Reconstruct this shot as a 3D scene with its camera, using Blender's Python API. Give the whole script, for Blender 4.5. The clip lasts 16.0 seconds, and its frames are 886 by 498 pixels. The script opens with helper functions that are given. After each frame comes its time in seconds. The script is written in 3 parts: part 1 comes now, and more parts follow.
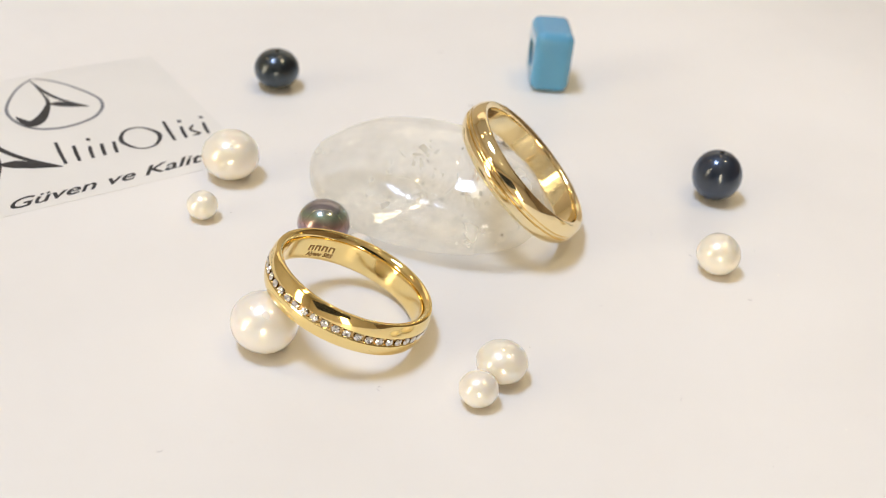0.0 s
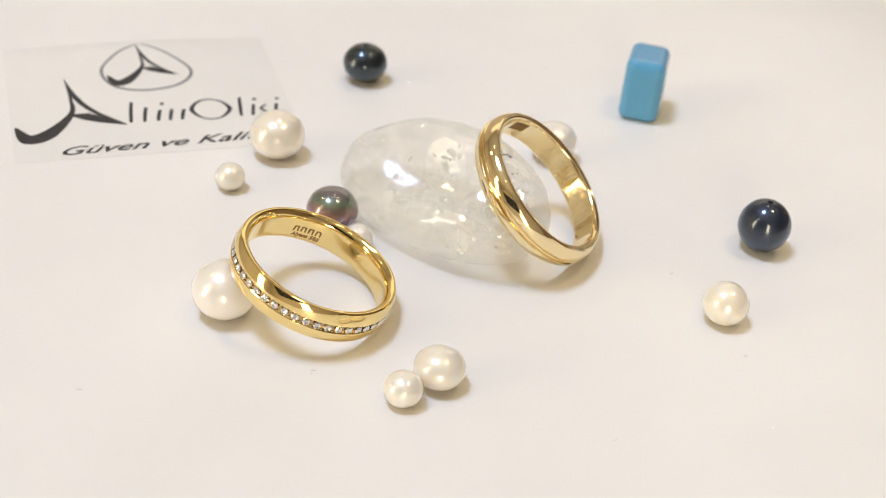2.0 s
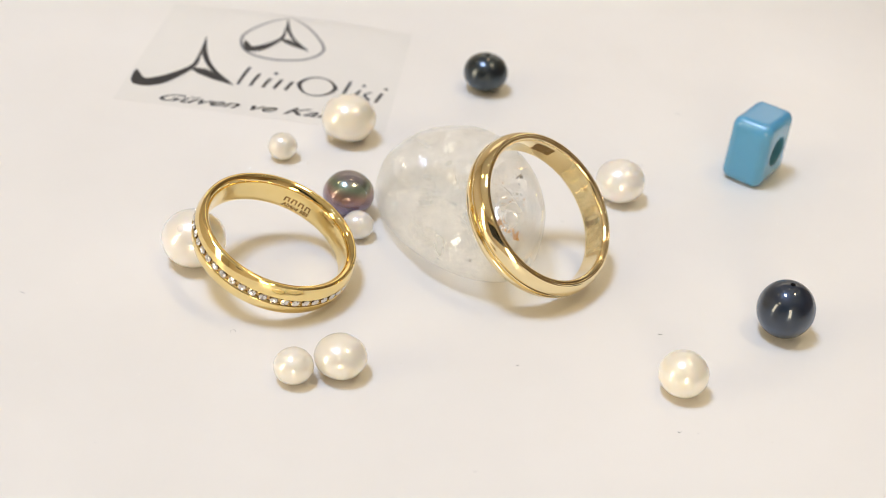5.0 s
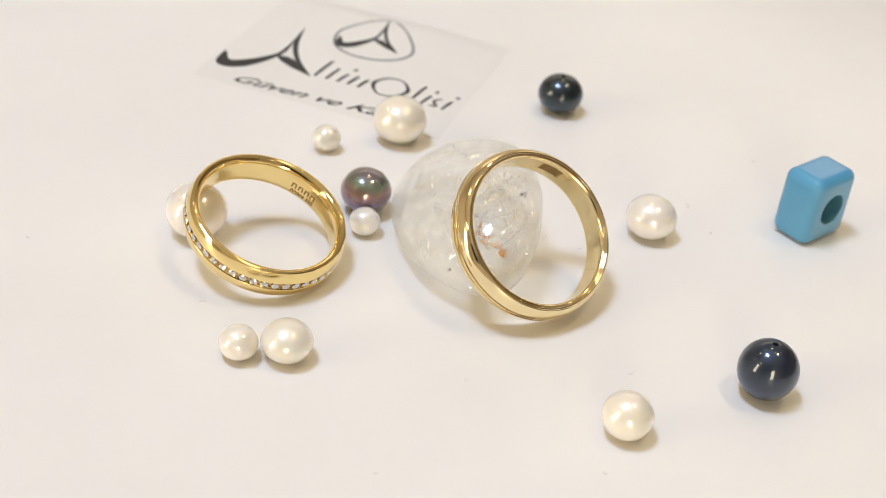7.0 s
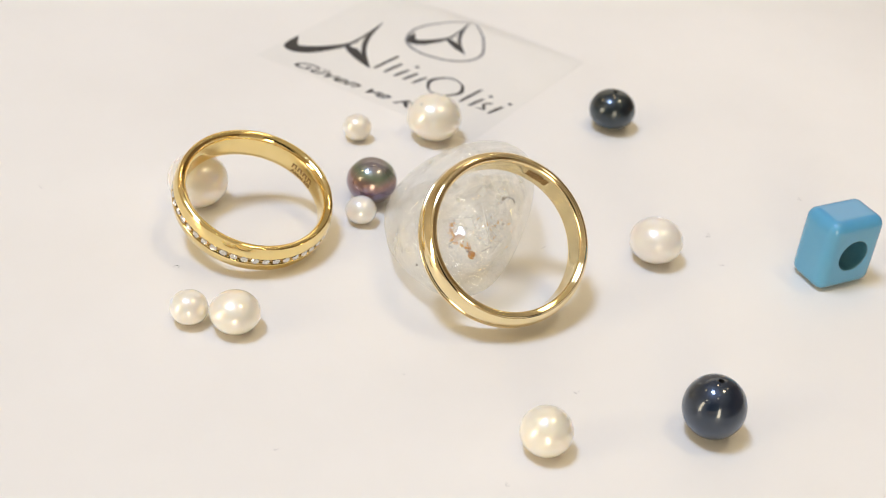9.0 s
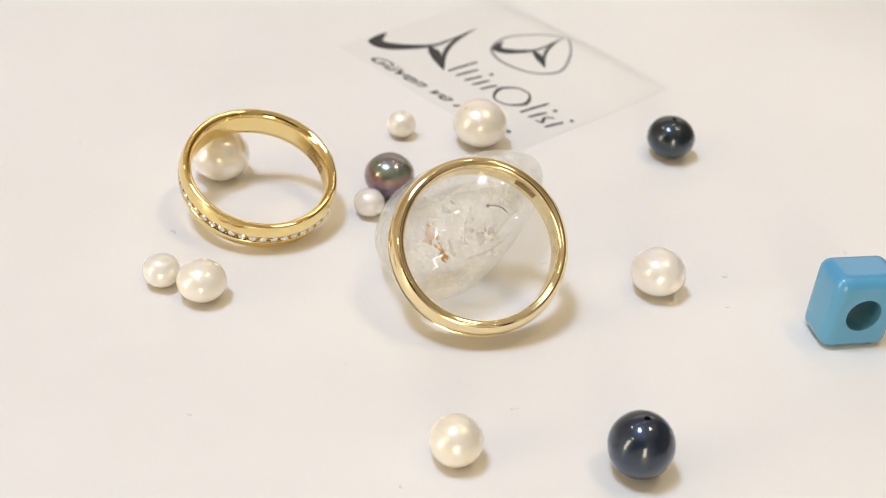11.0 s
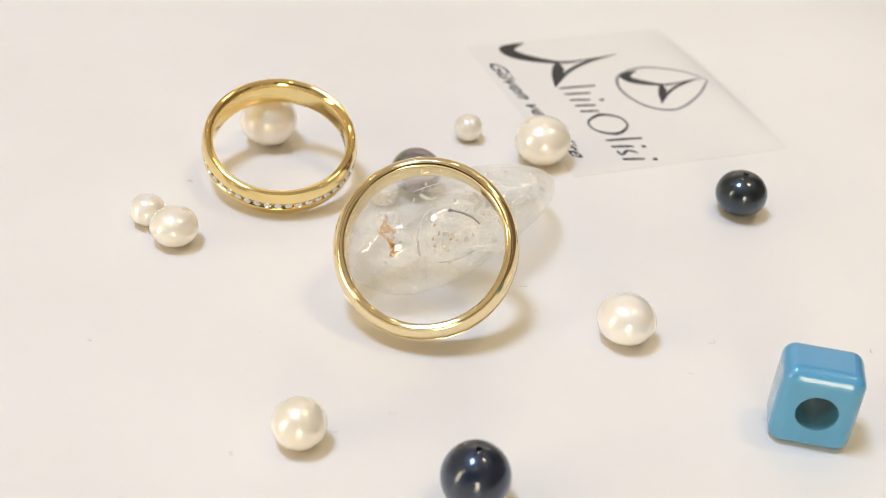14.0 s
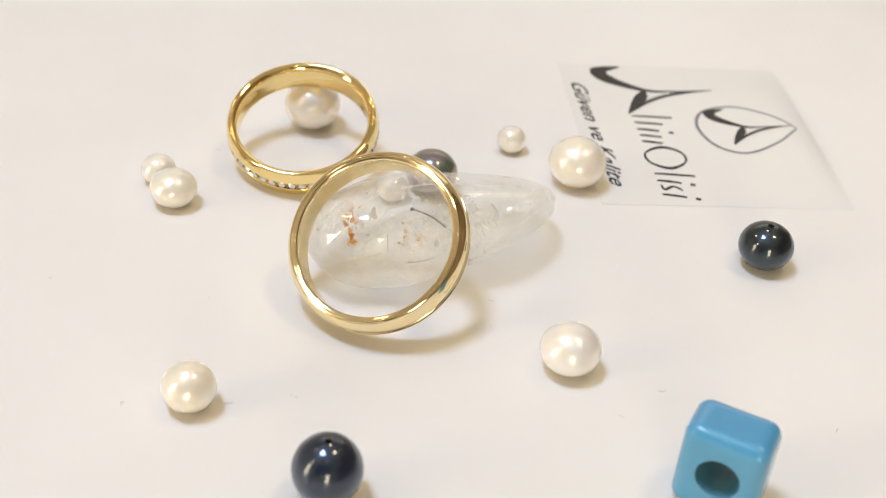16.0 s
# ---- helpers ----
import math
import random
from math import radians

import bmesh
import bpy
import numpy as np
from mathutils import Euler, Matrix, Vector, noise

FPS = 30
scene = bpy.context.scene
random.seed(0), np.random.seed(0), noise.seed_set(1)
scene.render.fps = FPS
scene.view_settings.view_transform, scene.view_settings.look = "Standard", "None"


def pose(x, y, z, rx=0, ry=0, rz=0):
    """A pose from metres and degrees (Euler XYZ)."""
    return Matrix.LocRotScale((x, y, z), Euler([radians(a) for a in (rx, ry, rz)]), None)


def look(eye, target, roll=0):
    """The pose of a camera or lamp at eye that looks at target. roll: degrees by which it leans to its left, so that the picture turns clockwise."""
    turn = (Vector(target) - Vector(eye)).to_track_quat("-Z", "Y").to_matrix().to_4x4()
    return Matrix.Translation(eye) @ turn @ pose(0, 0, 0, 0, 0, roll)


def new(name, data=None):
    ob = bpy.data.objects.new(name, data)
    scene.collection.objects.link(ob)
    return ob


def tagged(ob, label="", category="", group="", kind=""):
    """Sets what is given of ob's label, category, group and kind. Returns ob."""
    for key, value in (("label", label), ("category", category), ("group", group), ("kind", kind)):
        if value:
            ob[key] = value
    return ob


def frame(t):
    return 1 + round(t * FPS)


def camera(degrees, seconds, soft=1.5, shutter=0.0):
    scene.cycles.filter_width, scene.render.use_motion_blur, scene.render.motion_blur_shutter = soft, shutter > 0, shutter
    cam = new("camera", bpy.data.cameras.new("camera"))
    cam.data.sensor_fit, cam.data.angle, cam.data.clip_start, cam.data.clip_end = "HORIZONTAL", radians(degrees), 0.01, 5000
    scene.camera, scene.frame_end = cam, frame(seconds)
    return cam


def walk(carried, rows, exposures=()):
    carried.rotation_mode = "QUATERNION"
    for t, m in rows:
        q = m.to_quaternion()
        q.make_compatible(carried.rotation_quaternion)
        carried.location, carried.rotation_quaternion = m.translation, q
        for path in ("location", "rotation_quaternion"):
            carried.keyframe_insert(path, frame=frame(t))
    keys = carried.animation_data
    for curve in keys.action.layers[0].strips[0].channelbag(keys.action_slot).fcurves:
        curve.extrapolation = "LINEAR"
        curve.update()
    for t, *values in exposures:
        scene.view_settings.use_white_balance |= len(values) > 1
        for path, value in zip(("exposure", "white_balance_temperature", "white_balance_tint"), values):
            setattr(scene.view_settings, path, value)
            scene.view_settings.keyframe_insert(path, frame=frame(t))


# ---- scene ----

# The place: a white turntable in a jewellery shop, turning under a phone held in the hand.
# Small lengths are written in centimetres and turned into metres by CM.
CM = 0.01

# seconds, eye (cm), heading, pitch and lean (degrees) of the camera
HELD = [
    (0, -0.263, -14.921, 10.017, -3.644, -33.521, 6.366), (0.5, -0.181, -14.932, 9.994, -3.381, -33.429, 6.345),
    (1, -0.100, -14.959, 9.967, -3.009, -33.329, 6.248), (1.5, -0.032, -14.989, 10.006, -2.709, -33.390, 6.266),
    (2, 0.024, -14.999, 10.010, -2.452, -33.546, 6.199), (2.5, 0.032, -14.979, 9.971, -2.064, -33.547, 6.135),
    (3, 0.090, -14.952, 9.975, -1.942, -33.703, 6.452), (3.5, 0.140, -14.988, 9.976, -1.907, -33.817, 6.293),
    (4, 0.189, -15.017, 9.963, -2.002, -33.669, 6.250), (6.5, 0.157, -14.979, 9.985, -1.665, -33.598, 6.820),
    (7, 0.125, -15.008, 10.016, -1.951, -33.696, 6.830), (7.5, 0.096, -15.036, 10.006, -2.489, -33.626, 6.619),
    (8, 0.031, -15.047, 10.016, -2.721, -33.653, 6.509), (8.5, -0.004, -15.029, 10.004, -2.884, -33.793, 6.448),
    (9, -0.045, -15.045, 10.031, -3.067, -33.993, 6.581), (11.5, -0.130, -15.039, 10.032, -3.351, -34.232, 6.244),
    (12, -0.108, -15.035, 10.070, -3.282, -34.285, 6.137), (12.5, -0.118, -15.009, 10.059, -3.269, -34.422, 6.140),
    (13, -0.123, -14.952, 9.971, -3.150, -34.581, 6.036), (13.5, -0.125, -14.938, 9.977, -3.219, -34.641, 6.138),
    (14, -0.089, -14.945, 9.993, -3.136, -34.646, 5.965), (14.5, -0.053, -14.952, 9.998, -3.014, -34.681, 5.869),
    (15, 0.069, -14.933, 9.963, -2.656, -34.704, 5.571), (15.5, 0.179, -14.917, 9.954, -2.266, -34.734, 5.540),
    (16, 0.241, -14.896, 9.929, -1.958, -34.755, 5.681)]

# seconds and the turntable's turn in degrees
TURN = [(0, 0.0), (0.5, -3.85), (1, -7.72), (1.5, -11.56), (2, -15.36), (2.5, -19.14), (3, -22.91), (3.5, -26.64),
        (4, -30.34), (6.5, -48.64), (7, -52.16), (7.5, -55.62), (8, -59.11), (8.5, -62.66), (9, -66.20),
        (11.5, -84.24), (12, -87.95), (12.5, -91.58), (13, -95.26), (13.5, -98.89), (14, -102.62),
        (14.5, -106.36), (15, -110.29), (15.5, -114.21), (16, -118.04)]


def held(x, y, z, heading, pitch, lean):
    eye = Vector((x, y, z)) * CM
    h, p = radians(heading), radians(pitch)
    ahead = Vector((-math.sin(h) * math.cos(p), math.cos(h) * math.cos(p), math.sin(p)))
    return look(eye, eye + ahead, lean)


cam = camera(36.41, 16.0, soft=0.6)
cam.data.dof.use_dof = True
cam.data.dof.focus_distance = 0.163
cam.data.dof.aperture_fstop = 30.0
walk(cam, [(t, held(*p)) for t, *p in HELD])


# ---------------------------------------------------------------- light
CEILING = 1.60          # over the turntable's top
scene.view_settings.exposure = -0.615
world = bpy.data.worlds.new("world")
world.use_nodes = True
world.node_tree.nodes["Background"].inputs[0].default_value = (0.02, 0.02, 0.02, 1)
world.node_tree.nodes["Background"].inputs[1].default_value = 1.0
scene.world = world


def ceiling_lamp(way, radius, watts, colour):
    """A round lamp just under the ceiling, in the given direction from the turntable."""
    way = Vector(way)
    place = way * ((CEILING - 0.03) / way.z)
    data = bpy.data.lights.new("ceiling_lamp", "AREA")
    data.shape, data.size, data.energy, data.color = "DISK", 2 * radius, watts, colour
    lamp = new("ceiling_lamp", data)
    lamp.matrix_world = look(place, (0, 0, 0))
    return place


LAMPS = [((-0.25, -0.05, 0.96), 0.21, 26.0, (0.622, 0.792, 1.16)),     # cool panel
         ((0.33, 0.04, 0.93), 0.10, 6.4, (1.0, 0.82, 0.52)),        # warm spot
         ((-0.58, 0.23, 0.78), 0.06, 2.4, (1.0, 0.74, 0.34)),        # yellow spot
         ((-0.67, -0.39, 0.64), 0.11, 5.5, (1.0, 0.86, 0.58)),       # warm spots
         ((0.07, 0.44, 0.89), 0.05, 1.8, (1.0, 0.75, 0.42)),
         ((-0.28, 0.36, 0.89), 0.03, 0.3, (1.0, 0.80, 0.50)),        # row of small spots
         ((0.30, 0.38, 0.87), 0.03, 0.3, (1.0, 0.80, 0.50)),
         ((0.55, 0.28, 0.79), 0.03, 0.3, (1.0, 0.80, 0.50)),
         ((0.48, -0.30, 0.83), 0.03, 0.3, (1.0, 0.84, 0.60)),
         ((-0.05, -0.42, 0.90), 0.03, 0.3, (1.0, 0.84, 0.60))]


def wall_fill_light(place, target, width, height, watts, colour):
    """A glowing rectangle by a wall, for reflected light strips and for added fill."""
    data = bpy.data.lights.new("wall_fill_light", "AREA")
    data.shape, data.size, data.size_y, data.energy, data.color = "RECTANGLE", width, height, watts, colour
    lamp = new("wall_fill_light", data)
    lamp.matrix_world = look(place, target)


wall_fill_light((-1.55, -0.78, 0.45), (0, 0, 0.2), 0.30, 1.0, 14.0, (1.0, 0.86, 0.62))
wall_fill_light((0.10, -1.62, 0.40), (0, 0, 0.2), 0.30, 0.9, 14.0, (1.0, 0.86, 0.62))
# added fill with no known source: brightens the gold rims from the north
wall_fill_light((0.15, 1.64, 0.95), (0, 0, 0.1), 1.8, 0.7, 4.5, (1.0, 0.90, 0.74))
LAMP_PLACES = [ceiling_lamp(*lamp) for lamp in LAMPS]


# ---------------------------------------------------------------- materials
def mat(name, base, rough=0.4, metal=0.0, **more):
    m = bpy.data.materials.new(name)
    m.use_nodes = True
    b = m.node_tree.nodes["Principled BSDF"]
    b.inputs["Base Color"].default_value = (*base, 1)
    b.inputs["Roughness"].default_value = rough
    b.inputs["Metallic"].default_value = metal
    for key, value in more.items():
        b.inputs[key.replace("_", " ")].default_value = value
    return m


def nodes_of(m):
    return m.node_tree.nodes, m.node_tree.links, m.node_tree.nodes["Principled BSDF"]


def noise_tex(m, scale, detail=3.0, rough=0.55, coords="Object"):
    n, l, _ = nodes_of(m)
    c = n.new("ShaderNodeTexCoord")
    t = n.new("ShaderNodeTexNoise")
    t.inputs["Scale"].default_value, t.inputs["Detail"].default_value, t.inputs["Roughness"].default_value = scale, detail, rough
    l.new(c.outputs[coords], t.inputs["Vector"])
    return t


def ramp(m, source, stops):
    n, l, _ = nodes_of(m)
    r = n.new("ShaderNodeValToRGB")
    while len(r.color_ramp.elements) < len(stops):
        r.color_ramp.elements.new(0.5)
    for e, (at, col) in zip(r.color_ramp.elements, stops):
        e.position, e.color = at, (*col, 1) if len(col) == 3 else col
    l.new(source, r.inputs["Fac"])
    return r


def mottle(m, scale, a, b, lo=0.35, hi=0.65, detail=4.0):
    """Base colour that wanders between a and b."""
    n, l, bs = nodes_of(m)
    l.new(ramp(m, noise_tex(m, scale, detail).outputs["Fac"], [(lo, a), (hi, b)]).outputs["Color"], bs.inputs["Base Color"])


def wear(m, scale, lo, hi, detail=4.0):
    """Roughness that wanders between lo and hi."""
    n, l, bs = nodes_of(m)
    l.new(ramp(m, noise_tex(m, scale, detail).outputs["Fac"], [(0.3, (lo,) * 3), (0.7, (hi,) * 3)]).outputs["Color"], bs.inputs["Roughness"])


def relief(m, scale, strength, distance, detail=3.0):
    n, l, bs = nodes_of(m)
    b = n.new("ShaderNodeBump")
    b.inputs["Strength"].default_value, b.inputs["Distance"].default_value = strength, distance
    l.new(noise_tex(m, scale, detail).outputs["Fac"], b.inputs["Height"])
    l.new(b.outputs["Normal"], bs.inputs["Normal"])


M_TOP = mat("white_lacquer", (0.83, 0.795, 0.73), 0.38, Specular_IOR_Level=0.25)
mottle(M_TOP, 30, (0.815, 0.782, 0.718), (0.842, 0.81, 0.747))
wear(M_TOP, 900, 0.30, 0.46)
relief(M_TOP, 5200, 0.05, 0.00004)

M_COUNTER = mat("counter_white", (0.72, 0.71, 0.69), 0.4)
mottle(M_COUNTER, 8, (0.70, 0.69, 0.67), (0.75, 0.74, 0.72))
M_WALL = mat("wall_paint", (0.80, 0.75, 0.66), 0.8)
mottle(M_WALL, 2.0, (0.80, 0.72, 0.59), (0.84, 0.76, 0.63))
# dark brown stands in for the person whose dark reflection falls on this side
M_DARK_STAND_IN = mat("dark_figure_stand_in", (0.26, 0.19, 0.13), 0.5)
mottle(M_DARK_STAND_IN, 3.0, (0.22, 0.16, 0.11), (0.30, 0.22, 0.15))
M_CEIL = mat("ceiling_paint", (0.82, 0.81, 0.78), 0.85)
mottle(M_CEIL, 2.0, (0.80, 0.79, 0.76), (0.84, 0.83, 0.80))
M_FLOOR = mat("floor_tile", (0.28, 0.26, 0.24), 0.35)
mottle(M_FLOOR, 3.0, (0.24, 0.22, 0.20), (0.32, 0.30, 0.28))
M_FIXTURE = mat("lamp_trim", (0.75, 0.75, 0.74), 0.35)
wear(M_FIXTURE, 60, 0.3, 0.42)

M_GOLD = mat("yellow_gold", (0.93, 0.73, 0.33), 0.07, 1.0)
mottle(M_GOLD, 260, (0.92, 0.72, 0.315), (0.94, 0.745, 0.35))
wear(M_GOLD, 1500, 0.04, 0.11)
relief(M_GOLD, 750, 0.03, 0.00012, 3.0)
M_PALE_GOLD = mat("champagne_gold", (0.95, 0.775, 0.48), 0.07, 1.0)
mottle(M_PALE_GOLD, 260, (0.92, 0.765, 0.445), (0.94, 0.79, 0.48))
relief(M_PALE_GOLD, 750, 0.04, 0.00012, 3.0)
wear(M_PALE_GOLD, 1500, 0.04, 0.12)
M_ENGRAVE = mat("engraved_gold", (0.40, 0.25, 0.09), 0.5, 0.8)
mottle(M_ENGRAVE, 6000, (0.32, 0.19, 0.06), (0.48, 0.30, 0.12))
M_DIAMOND = mat("diamond", (0.80, 0.79, 0.77), 0.04, 0.85)
# gold darkened to paint the shaded gaps between the diamonds
M_SEAT_SHADE = mat("shaded_gold_seat", (0.50, 0.33, 0.14), 0.3, 1.0)
wear(M_SEAT_SHADE, 4000, 0.12, 0.3)


def pearl_material(name, a, b, overtone):
    """Nacre: a translucent body with a broad satin sheen under a thin clear skin, and a faint rosy overtone."""
    m = mat(name, a, 0.30, 0.2, Coat_Weight=1.0, Coat_Roughness=0.09, Coat_IOR=1.85, Specular_IOR_Level=0.9,
            Subsurface_Weight=1.0, Subsurface_Scale=0.006)
    bs = m.node_tree.nodes["Principled BSDF"]
    bs.inputs["Specular Tint"].default_value = (*overtone, 1)
    bs.inputs["Subsurface Radius"].default_value = (1.0, 0.85, 0.66)
    mottle(m, 140, a, b, 0.3, 0.7, 1.0)
    wear(m, 160, 0.27, 0.33, 1.0)
    return m


M_PEARL = pearl_material("white_nacre", (0.915, 0.815, 0.675), (0.925, 0.835, 0.71), (1.0, 0.94, 0.95))
M_PEARL_WHITE = pearl_material("cool_white_nacre", (0.915, 0.835, 0.735), (0.925, 0.85, 0.765), (1.0, 0.95, 0.98))
M_PEARL_CREAM = pearl_material("cream_nacre", (0.91, 0.80, 0.65), (0.92, 0.82, 0.685), (1.0, 0.94, 0.92))


def dark_pearl_material(name, a, b, film):
    m = mat(name, a, 0.34, Coat_Weight=1.0, Coat_Roughness=0.045, Coat_IOR=1.6, Specular_IOR_Level=0.5)
    m.node_tree.nodes["Principled BSDF"].inputs["Specular Tint"].default_value = (*film, 1)
    m.node_tree.nodes["Principled BSDF"].inputs["Coat Tint"].default_value = (*film, 1)
    mottle(m, 240, a, b)
    wear(m, 1000, 0.28, 0.42)
    relief(m, 900, 0.06, 0.0001)
    return m


M_NAVY = dark_pearl_material("navy_nacre", (0.007, 0.011, 0.020), (0.015, 0.021, 0.034), (0.72, 0.84, 1.0))
M_BLACK = dark_pearl_material("black_nacre", (0.003, 0.005, 0.008), (0.006, 0.009, 0.013), (0.74, 0.90, 1.0))
M_HOLE = mat("drill_hole", (0.006, 0.006, 0.007), 0.7)

# peacock nacre: green over bronze over violet, in bands round the pearl
M_PEACOCK = mat("peacock_nacre", (0.12, 0.10, 0.11), 0.24, 0.65, Coat_Weight=1.0, Coat_Roughness=0.06, Coat_IOR=1.6)
_n, _l, _b = nodes_of(M_PEACOCK)
_c = _n.new("ShaderNodeTexCoord")
_s = _n.new("ShaderNodeSeparateXYZ")
_l.new(_c.outputs["Generated"], _s.inputs[0])
_m = _n.new("ShaderNodeMath")
_m.operation = "MULTIPLY_ADD"
_m.inputs[1].default_value, _m.inputs[2].default_value = 0.50, -0.25
_l.new(noise_tex(M_PEACOCK, 150, 2).outputs["Fac"], _m.inputs[0])
_a = _n.new("ShaderNodeMath")
_l.new(_s.outputs["Z"], _a.inputs[0])
_l.new(_m.outputs[0], _a.inputs[1])
_l.new(ramp(M_PEACOCK, _a.outputs[0], [(0.20, (0.15, 0.12, 0.17)), (0.46, (0.20, 0.14, 0.22)), (0.66, (0.36, 0.22, 0.20)),
                                       (0.82, (0.21, 0.28, 0.19)), (0.97, (0.24, 0.21, 0.23))]).outputs["Color"], _b.inputs["Base Color"])
relief(M_PEACOCK, 700, 0.06, 0.0001)

M_BLUE = mat("blue_plastic", (0.085, 0.325, 0.535), 0.2, Coat_Weight=0.6, Coat_Roughness=0.03)
mottle(M_BLUE, 120, (0.080, 0.315, 0.525), (0.090, 0.335, 0.545))
wear(M_BLUE, 500, 0.16, 0.24)
# the bead's blue again, darkened to paint the shade within its hole
M_BLUE_HOLE_SHADE = mat("blue_hole_shade", (0.035, 0.15, 0.21), 0.45)
mottle(M_BLUE_HOLE_SHADE, 300, (0.05, 0.18, 0.26), (0.08, 0.24, 0.32))

M_FILM = mat("white_film", (0.785, 0.76, 0.695), 0.36, Specular_IOR_Level=0.3)
mottle(M_FILM, 60, (0.775, 0.75, 0.685), (0.80, 0.772, 0.706))
M_INK = mat("black_ink", (0.018, 0.018, 0.02), 0.5)
mottle(M_INK, 900, (0.013, 0.013, 0.015), (0.03, 0.03, 0.033))
M_GREY_INK = mat("grey_ink", (0.19, 0.19, 0.195), 0.5)
mottle(M_GREY_INK, 900, (0.16, 0.16, 0.165), (0.23, 0.23, 0.235))
M_LINT = mat("lint", (0.48, 0.46, 0.44), 0.9)
mottle(M_LINT, 900, (0.40, 0.38, 0.36), (0.56, 0.54, 0.52))

# rock crystal: clear and glossy, with milky clouds
M_QUARTZ = mat("rock_crystal", (0.99, 0.995, 0.965), 0.02, IOR=1.36, Transmission_Weight=1.0)
wear(M_QUARTZ, 300, 0.0, 0.05)
relief(M_QUARTZ, 200, 0.035, 0.0004, 4.0)
_n, _l, _b = nodes_of(M_QUARTZ)
_clear = _n.new("ShaderNodeBsdfTransparent")
_clear.inputs["Color"].default_value = (1.0, 1.0, 0.985, 1)
_body = _n.new("ShaderNodeMixShader")
_body.inputs["Fac"].default_value = 0.16
_l.new(_clear.outputs[0], _body.inputs[1])
_l.new(_b.outputs[0], _body.inputs[2])
_white = _n.new("ShaderNodeBsdfDiffuse")
_white.inputs["Color"].default_value = (0.99, 0.98, 0.905, 1)
_glow = _n.new("ShaderNodeBsdfTranslucent")
_glow.inputs["Color"].default_value = (0.99, 0.99, 0.945, 1)
_milk = _n.new("ShaderNodeMixShader")
_milk.inputs["Fac"].default_value = 0.3
_l.new(_white.outputs[0], _milk.inputs[1])
_l.new(_glow.outputs[0], _milk.inputs[2])
_cloud = _n.new("ShaderNodeMixShader")
_l.new(ramp(M_QUARTZ, noise_tex(M_QUARTZ, 130, 6, 0.6).outputs["Fac"], [(0.40, (0.06,) * 3), (0.70, (0.31,) * 3)]).outputs["Color"], _cloud.inputs["Fac"])
_l.new(_body.outputs[0], _cloud.inputs[1])
_l.new(_milk.outputs[0], _cloud.inputs[2])
_shine = _n.new("ShaderNodeBsdfGlossy")
_shine.inputs["Roughness"].default_value = 0.03
_edge = _n.new("ShaderNodeLayerWeight")
_edge.inputs["Blend"].default_value = 0.12
_gain = _n.new("ShaderNodeMath")
_gain.operation = "MULTIPLY_ADD"
_gain.inputs[1].default_value, _gain.inputs[2].default_value = 0.30, 0.06
_l.new(_edge.outputs["Facing"], _gain.inputs[0])
_skin = _n.new("ShaderNodeMixShader")
_l.new(_gain.outputs[0], _skin.inputs["Fac"])
_l.new(_cloud.outputs[0], _skin.inputs[1])
_l.new(_shine.outputs[0], _skin.inputs[2])
_l.new(_skin.outputs[0], _n["Material Output"].inputs["Surface"])
M_FLAKE = mat("white_fracture", (0.98, 0.97, 0.93), 0.12, Alpha=0.6)
mottle(M_FLAKE, 900, (0.95, 0.95, 0.92), (0.98, 0.98, 0.96))
_n, _l, _b = nodes_of(M_FLAKE)
_t = _n.new("ShaderNodeBsdfTranslucent")
_t.inputs["Color"].default_value = (0.97, 0.97, 0.94, 1)
_x = _n.new("ShaderNodeMixShader")
_x.inputs["Fac"].default_value = 0.5
_l.new(_b.outputs[0], _x.inputs[1])
_l.new(_t.outputs[0], _x.inputs[2])
_l.new(_x.outputs[0], _n["Material Output"].inputs["Surface"])
M_GLINT = mat("mirror_facet", (0.97, 0.97, 0.95), 0.06, 1.0)
wear(M_GLINT, 3000, 0.08, 0.32)
M_RUST = mat("rusty_inclusion", (0.70, 0.28, 0.03), 0.9, Specular_IOR_Level=0.1)
mottle(M_RUST, 2500, (0.58, 0.22, 0.008), (0.86, 0.42, 0.02))
M_PALE_RUST = mat("pale_rust", (0.70, 0.45, 0.20), 0.9, Specular_IOR_Level=0.1)
mottle(M_PALE_RUST, 2500, (0.55, 0.30, 0.08), (0.78, 0.52, 0.22))
M_DARK_GRAIN = mat("dark_grain", (0.05, 0.03, 0.025), 0.5)
mottle(M_DARK_GRAIN, 2500, (0.035, 0.02, 0.02), (0.09, 0.05, 0.04))
M_NEEDLE = mat("dark_needle", (0.12, 0.11, 0.10), 0.3)
mottle(M_NEEDLE, 1800, (0.04, 0.036, 0.03), (0.22, 0.20, 0.19))

M_PHONE = mat("phone_black", (0.012, 0.012, 0.014), 0.25)
wear(M_PHONE, 100, 0.2, 0.35)


# ---------------------------------------------------------------- mesh helpers
def mesh_ob(name, bm, material, smooth=True):
    me = bpy.data.meshes.new(name)
    bmesh.ops.recalc_face_normals(bm, faces=bm.faces)
    for f in bm.faces:
        f.smooth = smooth
    for e in bm.edges:
        if smooth and len(e.link_faces) == 2 and e.calc_face_angle(0.0) > 0.45:
            e.smooth = False
    bm.to_mesh(me)
    bm.free()
    for m in material if isinstance(material, (list, tuple)) else [material]:
        me.materials.append(m)
    return new(name, me)


def part(name, bm, material, parent, label="", smooth=True):
    ob = mesh_ob(name, bm, material, smooth)
    ob.parent = parent
    if label:
        tagged(ob, label)
    return ob


